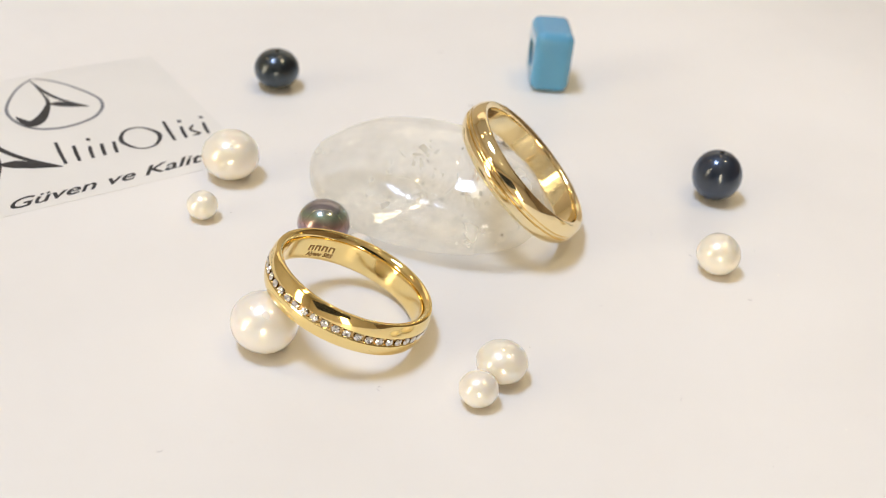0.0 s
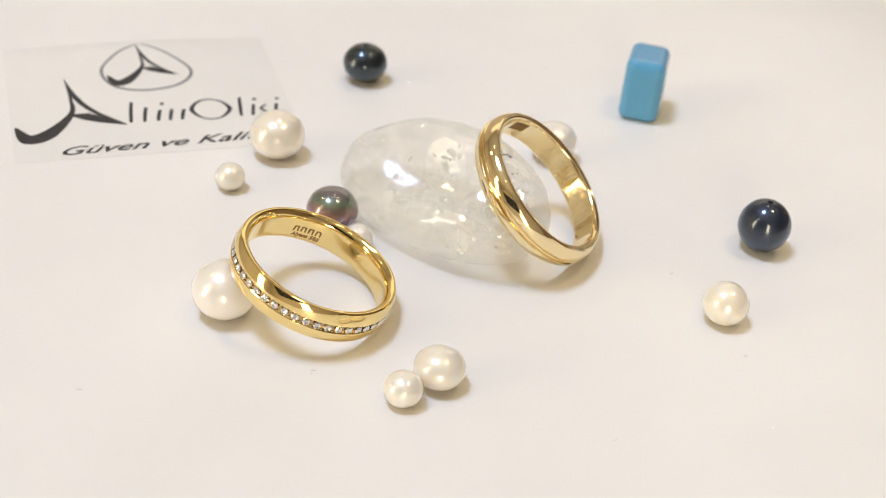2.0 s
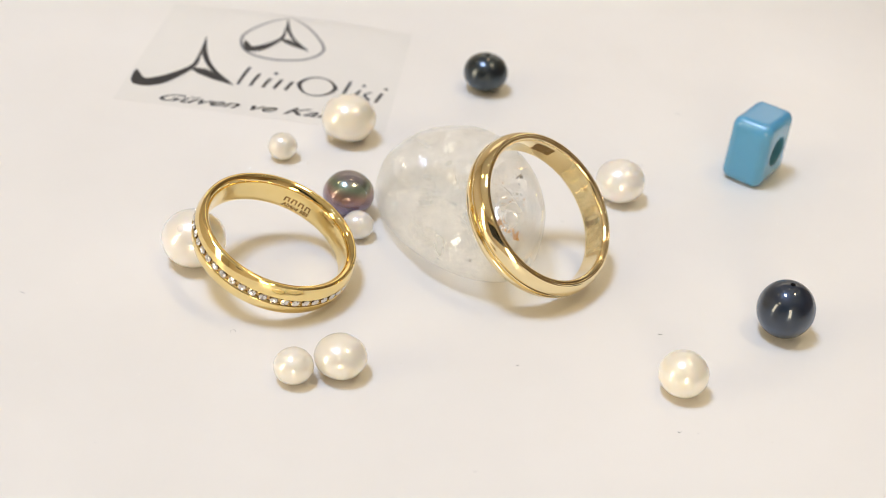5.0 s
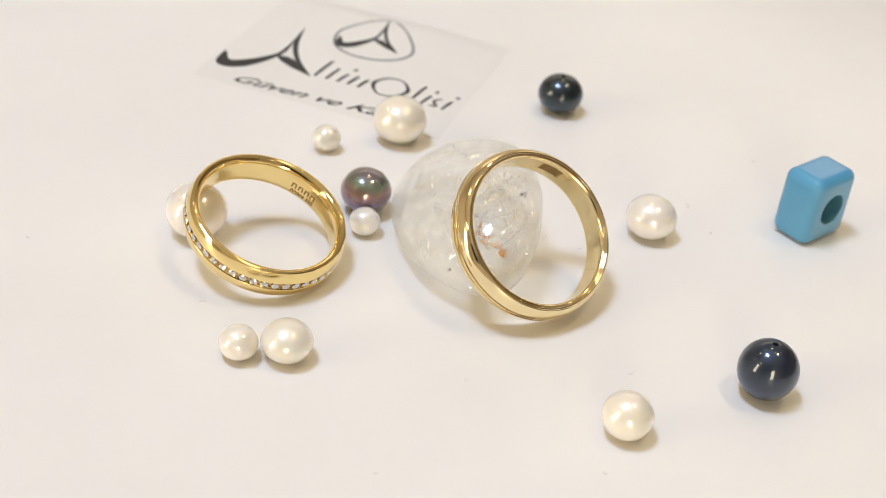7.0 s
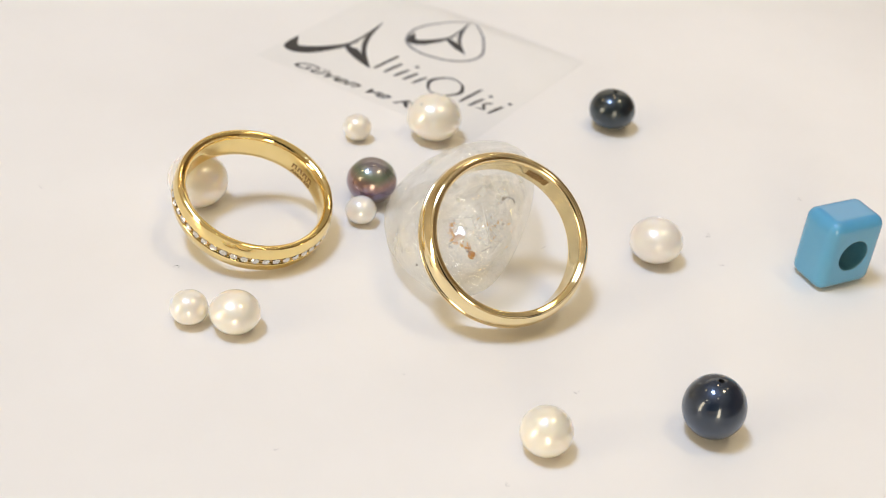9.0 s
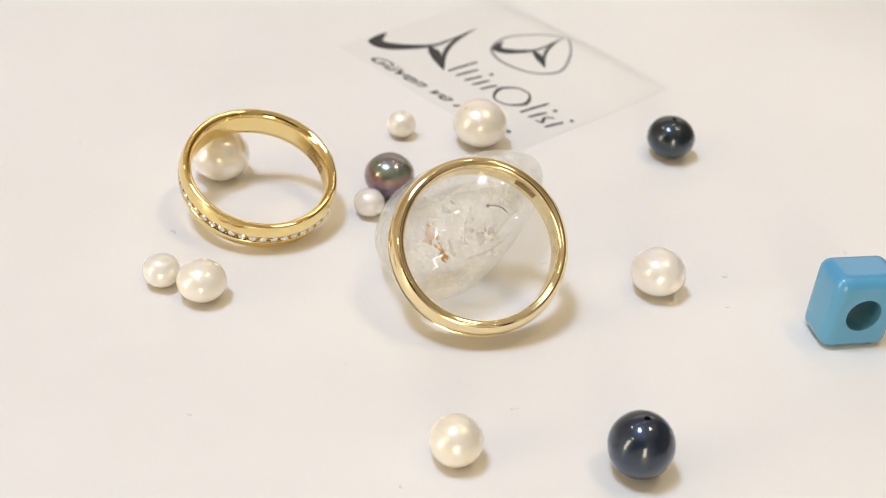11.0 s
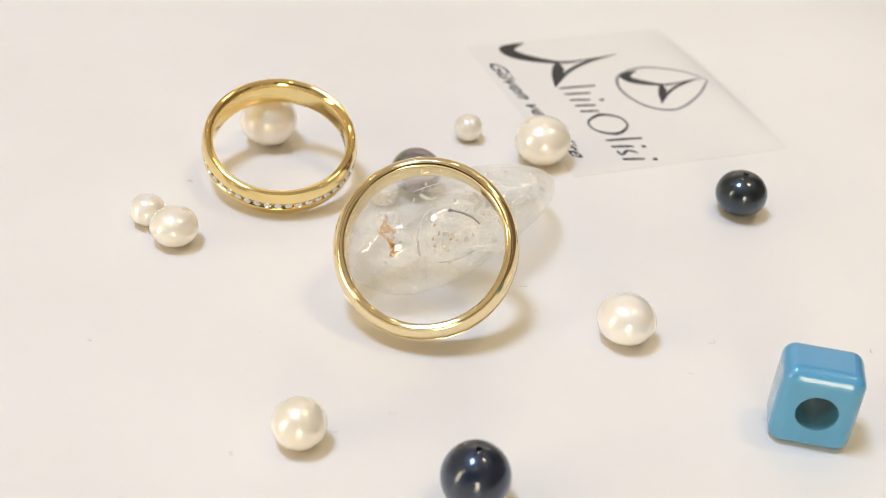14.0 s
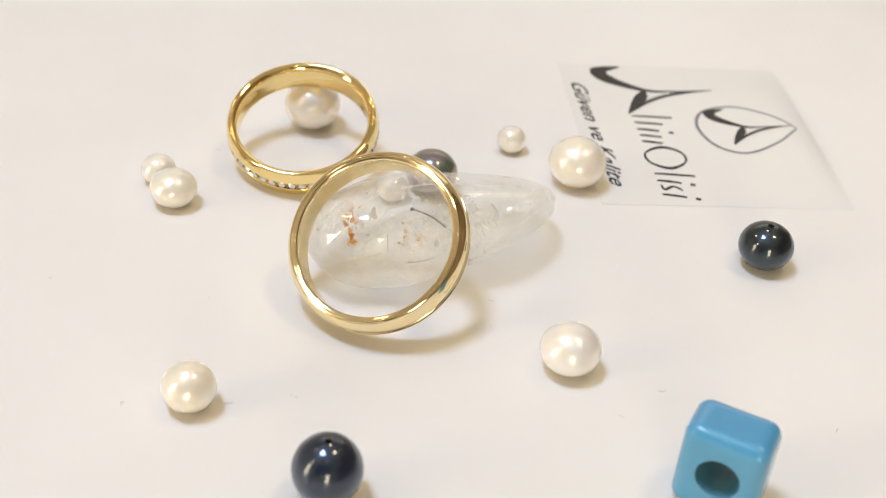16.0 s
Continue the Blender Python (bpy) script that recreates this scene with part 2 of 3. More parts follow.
def box(bm, x0, x1, y0, y1, z0, z1):
    vs = [bm.verts.new((x, y, z)) for z in (z0, z1) for x, y in ((x0, y0), (x1, y0), (x1, y1), (x0, y1))]
    for q in ((0, 3, 2, 1), (4, 5, 6, 7), (0, 1, 5, 4), (1, 2, 6, 5), (2, 3, 7, 6), (3, 0, 4, 7)):
        bm.faces.new([vs[i] for i in q])


def revolve(bm, profile, steps, closed=True, shift=None):
    """Turns a profile of (radius, height) round z. shift(angle, radius, height) may move a point."""
    rings = []
    for s in range(steps):
        a = 2 * math.pi * s / steps
        row = []
        for r, h in profile:
            if shift:
                r2, h2 = shift(a, r, h)
            else:
                r2, h2 = r, h
            row.append(bm.verts.new((r2 * math.cos(a), r2 * math.sin(a), h2)))
        rings.append(row)
    n = len(profile)
    faces = []
    for s in range(steps):
        p, q = rings[s], rings[(s + 1) % steps]
        for i in range(n if closed else n - 1):
            j = (i + 1) % n
            faces.append(bm.faces.new((p[i], q[i], q[j], p[j])))
    return rings, faces


# ---------------------------------------------------------------- the shop round the turntable
def plain_box(name, dims, material, label, category):
    bm = bmesh.new()
    box(bm, *dims)
    return tagged(mesh_ob(name, bm, material, False), label, category, kind="structure")


DISC_H = 0.014
ROOM = 1.7
FLOOR = -0.95
plain_box("floor", (-ROOM, ROOM, -ROOM, ROOM, FLOOR - 0.1, FLOOR), M_FLOOR, "grey tiled shop floor", "floor")
plain_box("ceiling", (-ROOM, ROOM, -ROOM, ROOM, CEILING, CEILING + 0.1), M_CEIL, "plain white painted shop ceiling", "ceiling")
plain_box("wall_north", (-ROOM, ROOM, ROOM, ROOM + 0.1, FLOOR, CEILING), M_WALL, "plain cream painted shop wall", "wall")
plain_box("wall_south", (-ROOM, ROOM, -ROOM - 0.1, -ROOM, FLOOR, CEILING), M_WALL, "plain cream painted shop wall", "wall")
# unseen wall, darkened so rings and pearls reflect something dark from the right
plain_box("wall_east", (ROOM, ROOM + 0.1, -ROOM, ROOM, FLOOR, CEILING), M_DARK_STAND_IN, "unseen shop wall, made dark brown in place of a dark figure's reflection", "wall")
plain_box("wall_west", (-ROOM - 0.1, -ROOM, -ROOM, ROOM, FLOOR, CEILING), M_WALL, "plain cream painted shop wall", "wall")


def counter():
    bm = bmesh.new()
    box(bm, -0.6, 0.6, -0.3, 0.55, FLOOR, -DISC_H)
    bmesh.ops.bevel(bm, geom=list(bm.edges), offset=0.004, segments=2, affect="EDGES")
    return tagged(mesh_ob("counter", bm, M_COUNTER, False), "white shop counter under the turntable", "counter", kind="structure")


counter()


def downlight(place, radius):
    bm = bmesh.new()
    revolve(bm, [(radius + 0.004, 0.0), (radius + 0.022, 0.0), (radius + 0.022, 0.03), (radius + 0.004, 0.03)], 40)
    ob = mesh_ob("downlight", bm, M_FIXTURE)
    ob.location = (place.x, place.y, CEILING - 0.03)
    return tagged(ob, "round white recessed lamp trim in the ceiling", "ceiling lamp", group="ceiling lamps")


for _place, (_way, _radius, _watts, _colour) in zip(LAMP_PLACES, LAMPS):
    downlight(_place, _radius)


def phone():
    """The dark phone that films, seen only as a reflection in the pearls and rings."""
    bm = bmesh.new()
    box(bm, -0.125, 0.035, -0.055, 0.02, 0.008, 0.016)
    bmesh.ops.bevel(bm, geom=list(bm.edges), offset=0.003, segments=3, affect="EDGES")
    ob = mesh_ob("phone", bm, M_PHONE)
    ob.matrix_world = held(0.0, -14.98, 10.0, -2.6, -33.9, 6.2)
    return tagged(ob, "black phone held over the turntable", "phone")


phone()


# ---------------------------------------------------------------- the turntable and what lies on it
MOVING = []


def on_table(ob):
    MOVING.append(ob)
    return ob


def turntable():
    bm = bmesh.new()
    R, h = 0.16, DISC_H
    prof = [(0.0005, 0.0), (0.05, 0.0), (0.10, 0.0), (R - 0.003, 0.0), (R - 0.001, -0.0009), (R, -0.003), (R, -h + 0.003), (R - 0.002, -h + 0.0005), (0.0005, -h + 0.0005)]
    rings, _ = revolve(bm, prof, 128, closed=False)
    bm.faces.new([r[0] for r in rings])
    bm.faces.new([r[-1] for r in rings])
    return tagged(on_table(mesh_ob("turntable", bm, M_TOP)), "glossy white round turntable disc with fine dust", "turntable")


turntable()


def pearl(name, x, y, r, k, material, label, category="pearl", hole=0.0, lump=0.016, seed=0, group=""):
    """A pearl of radius r and flatness k that rests on the disc at x, y (cm); hole: radius of its drill hole (cm)."""
    bm = bmesh.new()
    nv, nu = 40, 56
    a0 = math.asin(min(0.9, hole / r)) if hole else 0.0
    prof = []
    for i in range(nv + 1):
        a = a0 + (math.pi - a0 - 0.001) * i / nv if hole else 0.001 + (math.pi - 0.002) * i / nv
        prof.append((math.sin(a) * r * CM, math.cos(a) * r * k * CM))
    if hole:
        rim = prof[0]
        prof = [(rim[0] * 0.90, rim[1] - 0.10 * CM), (rim[0] * 0.90, rim[1] - 0.012 * CM)] + [(rim[0] * 0.96, rim[1] - 0.003 * CM)] + prof
    off = Vector((seed * 3.7, seed * 1.3, seed * 7.1))

    def shift(a, rr, h):
        p = Vector((rr * math.cos(a), rr * math.sin(a), h)) / (r * CM)
        s = 1 + lump * noise.noise(p * 1.3 + off) + 0.4 * lump * noise.noise(p * 3.1 + off)
        return rr * s, h * s
    rings, faces = revolve(bm, prof, nu, closed=False, shift=shift)
    bm.faces.new([q[0] for q in rings])
    bm.faces.new([q[-1] for q in rings])
    bm.normal_update()
    low = min(v.co.z for v in bm.verts)
    for v in bm.verts:
        v.co.z -= low
    if hole:
        # the bored wall is a part of its own
        ob = new(name)
        bored = bm.copy()

        def in_hole(f):
            c = f.calc_center_median()
            return math.hypot(c.x, c.y) < rim[0] * 0.95 and c.z > r * k * CM
        bmesh.ops.delete(bm, geom=[f for f in bm.faces if in_hole(f)], context="FACES")
        bmesh.ops.delete(bored, geom=[f for f in bored.faces if not in_hole(f)], context="FACES")
        part("body", bm, material, ob)
        part("drill_hole", bored, M_HOLE, ob, "dark drilled hole")
    else:
        ob = mesh_ob(name, bm, material)
    ob.matrix_world = pose(x * CM, y * CM, 0)
    return tagged(on_table(ob), label, category, group=group)


G = "white pearls scattered on the turntable"
pearl("pearl", -1.449, -2.202, 0.406, 0.89, M_PEARL_WHITE, "large white round pearl under a gold ring's edge", seed=1, group=G)
pearl("pearl", 1.367, -2.494, 0.309, 0.80, M_PEARL, "white button pearl touching a smaller pearl", seed=2, group=G)
pearl("pearl", 1.083, -2.975, 0.233, 0.89, M_PEARL, "small ivory pearl touching a larger one", seed=3, group=G)
pearl("pearl", -2.337, 1.639, 0.407, 0.85, M_PEARL, "large cream pearl at the edge of the printed film", seed=4, group=G)
pearl("pearl", -2.572, 0.499, 0.211, 0.92, M_PEARL_CREAM, "tiny cream pearl on the white disc", seed=5, group=G)
pearl("pearl", -0.434, -0.229, 0.210, 0.90, M_PEARL_WHITE, "tiny white pearl beside a peacock pearl", seed=6, group=G)
pearl("pearl", 4.403, 0.137, 0.299, 0.935, M_PEARL_CREAM, "cream pearl standing near a navy pearl", seed=7, group=G)
pearl("pearl", 1.445, 3.290, 0.361, 0.83, M_PEARL_WHITE, "white button pearl beyond the grooved ring", seed=8, group=G)
pearl("peacock_pearl", -0.917, 0.101, 0.352, 0.89, M_PEACOCK, "iridescent grey-green and violet peacock pearl", seed=9)
pearl("navy_pearl", 4.703, 2.101, 0.366, 1.04, M_NAVY, "glossy navy-black pearl with a drilled hole", hole=0.035, lump=0.006, seed=10)
pearl("black_pearl", -1.979, 4.521, 0.361, 0.867, M_BLACK, "glossy black button pearl with a drilled hole", hole=0.04, lump=0.008, seed=11)


# ---- rings
def ring_pose(x, y, z, toward, tilt):
    """Place of a ring whose axis leans by tilt degrees towards the compass angle toward; its own x axis is level."""
    a, t = radians(toward), radians(tilt)
    n = Vector((math.sin(t) * math.cos(a), math.sin(t) * math.sin(a), math.cos(t)))
    u = Vector((-math.sin(a), math.cos(a), 0))
    v = n.cross(u)
    m = Matrix((u, v, n)).transposed().to_4x4()
    m.translation = Vector((x, y, z)) * CM
    return m


def band_profile(outer, inner, width, marks=(), comfort=0.035, bend=6.0, crown=0.046):
    """Cross-section of a wedding band, court-shaped inside and out (cm, as radius and height).
    marks: (height, half width, depth) of grooves cut round the outside."""
    w = width / 2
    pts = []
    n = 110
    for i in range(n + 1):
        h = -w * 0.95 + 2 * w * 0.95 * i / n
        r = outer - crown * abs(h / w) ** 2.6
        for at, half, depth in marks:
            d = abs(h - at)
            if d < half:
                r -= depth * min(1.0, (1 - d / half) * 2.0)
        pts.append((r, h))
    # rounded rim, then the comfort-fit inside
    e, f = outer - crown, inner + comfort
    mid, half = (e + f) / 2, (e - f) / 2
    rim = [(mid + half * math.cos(radians(q)), w * 0.95 + w * 0.05 * math.sin(radians(q))) for q in (25, 50, 75, 105, 130, 155)]
    pts += rim
    for i in range(33):
        h = w * 0.95 * math.cos(math.pi * i / 32)
        pts.append((inner + comfort * abs(h / w) ** bend, h))
    pts += [(r, -h) for r, h in reversed(rim)]
    return [(r * CM, h * CM) for r, h in pts]


def text_mesh(body, size, shear=0.0, bold=0.0):
    """Writing as flat triangles in the plane, centred: (vertices, faces) in metres for a letter height of size."""
    cu = bpy.data.curves.new("writing", "FONT")
    cu.body, cu.size, cu.shear, cu.offset, cu.align_x, cu.align_y = body, size, shear, bold, "CENTER", "CENTER"
    cu.resolution_u = 3
    ob = bpy.data.objects.new("writing", cu)
    scene.collection.objects.link(ob)
    bpy.context.view_layer.update()
    me = bpy.data.meshes.new_from_object(ob.evaluated_get(bpy.context.evaluated_depsgraph_get()))
    vs, fs = [v.co.copy() for v in me.vertices], [tuple(p.vertices) for p in me.polygons]
    bpy.data.objects.remove(ob)
    bpy.data.meshes.remove(me)
    bpy.data.curves.remove(cu)
    return vs, fs


def inside_band(verts, faces, inner, angle, height, half, comfort, bend):
    """Bends flat writing onto the inside of a band; angle in degrees, lengths in metres."""
    bm = bmesh.new()
    made = []
    for v in verts:
        a = radians(angle) - v.x / inner
        r = inner + comfort * abs((height + v.y) / half) ** bend - 0.00003
        made.append(bm.verts.new((r * math.cos(a), r * math.sin(a), height + v.y)))
    for f in faces:
        if len(set(f)) > 2:
            bm.faces.new([made[i] for i in f])
    return bm


def bars(cells):
    """Flat upright bars, each (x, y, width, height, slant) in metres."""
    vs, fs = [], []
    for x, y, w, h, s in cells:
        k = len(vs)
        for j in range(4):
            hh = y + h * j / 3
            sl = x + s * j / 3
            vs += [Vector((sl, hh, 0)), Vector((sl + w, hh, 0))]
        fs += [(k + 2 * j, k + 2 * j + 1, k + 2 * j + 3, k + 2 * j + 2) for j in range(3)]
    return vs, fs


def diamond_mesh(r):
    """A round brilliant: table, crown, girdle, pavilion."""
    bm = bmesh.new()
    n = 8
    def circle(q, h, turn=0.0):
        return [bm.verts.new((q * r * math.cos(2 * math.pi * (i + turn) / n), q * r * math.sin(2 * math.pi * (i + turn) / n), h * r)) for i in range(n)]
    # the heart that shows through the table: a shallow star of pavilion facets
    heart = bm.verts.new((0, 0, 0.02 * r))
    star = circle(0.34, 0.16, 0.5)
    table, kite, gird, tip = circle(0.56, 0.32), circle(0.80, 0.22, 0.5), circle(1.0, 0.0), bm.verts.new((0, 0, -0.75 * r))
    for i in range(n):
        j = (i + 1) % n
        for f in ((heart, star[i - 1], table[i]), (heart, table[i], star[i]), (star[i], table[i], table[j]),
                  (table[i], kite[i], table[j]), (table[i], gird[i], kite[i]), (kite[i], gird[i], gird[j]), (table[j], kite[i], gird[j]),
                  (gird[j], gird[i], tip)):
            bm.faces.new(f)
    bmesh.ops.recalc_face_normals(bm, faces=bm.faces)
    me = bpy.data.meshes.new("diamond")
    bm.to_mesh(me)
    bm.free()
    me.materials.append(M_DIAMOND)
    return me


def eternity_ring():
    ring = on_table(tagged(new("diamond_ring"), "polished yellow gold wedding band channel-set with small diamonds", "ring",
                           group="wedding rings"))
    outer, inner, width, comfort, bend = 1.046, 0.888, 0.435, 0.062, 5.0
    bm = bmesh.new()
    revolve(bm, band_profile(outer, inner, width, [(0.0, 0.058, 0.034)], comfort, bend), 180)
    part("band", bm, M_GOLD, ring)
    # channel floor under the stones; the shade of the gaps is in its dark gold
    bm = bmesh.new()
    revolve(bm, [((outer - 0.040) * CM, -0.050 * CM), ((outer - 0.031) * CM, -0.050 * CM), ((outer - 0.031) * CM, 0.050 * CM), ((outer - 0.040) * CM, 0.050 * CM)], 120)
    channel = part("channel", bm, M_SEAT_SHADE, ring, "metal channel, its gold darkened for the shade between the stones")
    me = diamond_mesh(0.053 * CM)
    count = 47
    for i in range(count):
        a = 2 * math.pi * i / count
        d = new("diamond", me)
        d.parent = channel
        c, s = math.cos(a), math.sin(a)
        m = Matrix(((0, -s, c), (0, c, s), (-1, 0, 0))).to_4x4()
        m = m @ Matrix.Rotation(i * 0.7, 4, "Z")
        m.translation = Vector((c, s, 0)) * (outer - 0.013) * CM
        d.matrix_local = m
    # beads of metal between the stones
    bead = bmesh.new()
    for i in range(count):
        a = 2 * math.pi * (i + 0.5) / count
        for h in (-0.042, 0.042):
            bmesh.ops.create_icosphere(bead, subdivisions=1, radius=0.016 * CM,
                                       matrix=Matrix.Translation(Vector((math.cos(a) * (outer - 0.026), math.sin(a) * (outer - 0.026), h)) * CM))
    tagged(part("bead", bead, M_GOLD, channel, "tiny gold beads between the stones"), kind="stuff")
    # maker's mark as plain shapes, and the words under it
    cells, x = [], -0.19
    for _ in range(4):
        cells += [(x * CM, 0.0, 0.022 * CM, 0.075 * CM, 0.01 * CM), ((x + 0.058) * CM, 0.0, 0.022 * CM, 0.075 * CM, 0.0),
                  ((x + 0.01) * CM, 0.058 * CM, 0.06 * CM, 0.018 * CM, 0.0)]
        x += 0.1
    part("maker_mark", inside_band(*bars(cells), inner * CM, 7, -0.05 * CM, width * CM / 2, comfort * CM, bend), M_ENGRAVE, ring, "engraved maker's mark in plain shapes", False)
    vs, fs = text_mesh("Alyans 585", 0.085 * CM, 0.2, 0.00003)
    part("engraving", inside_band(vs, fs, inner * CM, 7, -0.105 * CM, width * CM / 2, comfort * CM, bend), M_ENGRAVE, ring, "small engraved words", False)
    ring.matrix_world = ring_pose(-0.494, -1.724, 0.573, 19.447, 20.551)
    return ring


def grooved_ring():
    ring = on_table(tagged(new("grooved_ring"), "polished champagne gold wedding band with two grooves, leaning on the crystal", "ring",
                           group="wedding rings"))
    outer, inner, width, comfort, bend = 1.105, 0.940, 0.417, 0.055, 12.0
    bm = bmesh.new()
    revolve(bm, band_profile(outer, inner, width, [(0.030, 0.014, 0.020), (-0.024, 0.024, 0.032)], comfort, bend, 0.080), 200)
    part("band", bm, M_PALE_GOLD, ring)
    cells = []
    for row, (y, h) in enumerate(((0.028, 0.075), (-0.052, 0.075))):
        for i in range(9):
            cells.append(((-0.16 + 0.034 * i + 0.01 * row) * CM, y * CM, (0.018 + 0.006 * ((i * 7 + row) % 3)) * CM, h * CM, 0.01 * CM))
        cells.append((-0.15 * CM, (y + 0.01) * CM, 0.28 * CM, 0.014 * CM, 0.0))
        cells.append((-0.15 * CM, (y + 0.04) * CM, 0.28 * CM, 0.012 * CM, 0.0))
    part("engraving", inside_band(*bars(cells), inner * CM, 48, 0.02 * CM, width * CM / 2, comfort * CM, bend), M_ENGRAVE, ring, "small dark engraved marks", False)
    ring.matrix_world = ring_pose(1.70, 0.816, 0.922, 0.867, 43.099)
    return ring


eternity_ring()
grooved_ring()


# ---- blue bead
def cube_bead():
    a, b, h, r = 0.64 * CM, 0.89 * CM, 1.04 * CM, 0.15 * CM
    hole = 0.235 * CM
    bead = on_table(tagged(new("cube_bead"), "turquoise-blue plastic cube bead with a round hole through it", "bead"))
    # rounded block: a fine grid on each side, pushed onto a rounded box
    bm = bmesh.new()
    bmesh.ops.create_cube(bm, size=2.0)
    bmesh.ops.subdivide_edges(bm, edges=list(bm.edges), cuts=19, use_grid_fill=True)
    half = Vector((a / 2, b / 2, h / 2))
    gone = []
    for v in bm.verts:
        p = Vector([math.copysign(abs(c) ** 0.8, c) * s for c, s in zip(v.co, half)])
        core = Vector([max(-(s - r), min(s - r, c)) for c, s in zip(p, half)])
        d = p - core
        if d.length > 1e-9:
            p = core + d.normalized() * r
        # slightly swollen sides
        p.y *= 1 + 0.02 * (1 - (p.z / half.z) ** 2)
        p.z += h / 2
        v.co = p
    for f in bm.faces:
        c = f.calc_center_median()
        if abs(f.normal.x) > 0.9 and math.hypot(c.y, c.z - h / 2) < hole * 1.12:
            gone.append(f)
    bmesh.ops.delete(bm, geom=gone, context="FACES")
    # pull the cut edge onto a circle
    for e in [e for e in bm.edges if e.is_boundary]:
        for v in e.verts:
            d = Vector((0, v.co.y, v.co.z - h / 2))
            d.normalize()
            v.co.y, v.co.z = d.y * hole, h / 2 + d.z * hole
    body = part("body", bm, M_BLUE, bead)
    bm = bmesh.new()
    rows = []
    for i, (x, q) in enumerate(((-1, 1.0), (-0.97, 0.965), (-0.9, 0.95), (0.9, 0.95), (0.97, 0.965), (1, 1.0))):
        rows.append([bm.verts.new((x * a / 2, math.cos(2 * math.pi * k / 40) * hole * q, h / 2 + math.sin(2 * math.pi * k / 40) * hole * q)) for k in range(40)])
    for p, q in zip(rows, rows[1:]):
        for k in range(40):
            bm.faces.new((p[k], p[(k + 1) % 40], q[(k + 1) % 40], q[k]))
    part("hole_wall", bm, M_BLUE_HOLE_SHADE, body, "inside of the hole, with its shade put into a darker blue")
    bead.matrix_world = pose(2.443 * CM, 5.484 * CM, 0, 0, 0, 2.6)
    return bead


cube_bead()


# ---- rock crystal
def crystal_point(d):
    """A point of the tumbled stone's skin for a direction d, in its own space (cm)."""
    a, b, c, tb, tc, px, bw, bh = 1.76, 0.991, 0.65, -0.05, 0.331, 0.25, -0.04, 0.038
    u = math.copysign(abs(d.x) ** 0.9, d.x)
    blunt = max(1e-3, 1 - d.x * d.x) ** -0.13 if d.x < 0 else 1.0      # the narrow end is blunt
    y = (b * d.y * (1 + tb * u) + bw * (1 - u * u)) * (1 + px * d.z)
    z = c * d.z * (1 + tc * u) * blunt + (bh if d.x > 0 else -0.01) * u * u
    return Vector((a * d.x, y, z))


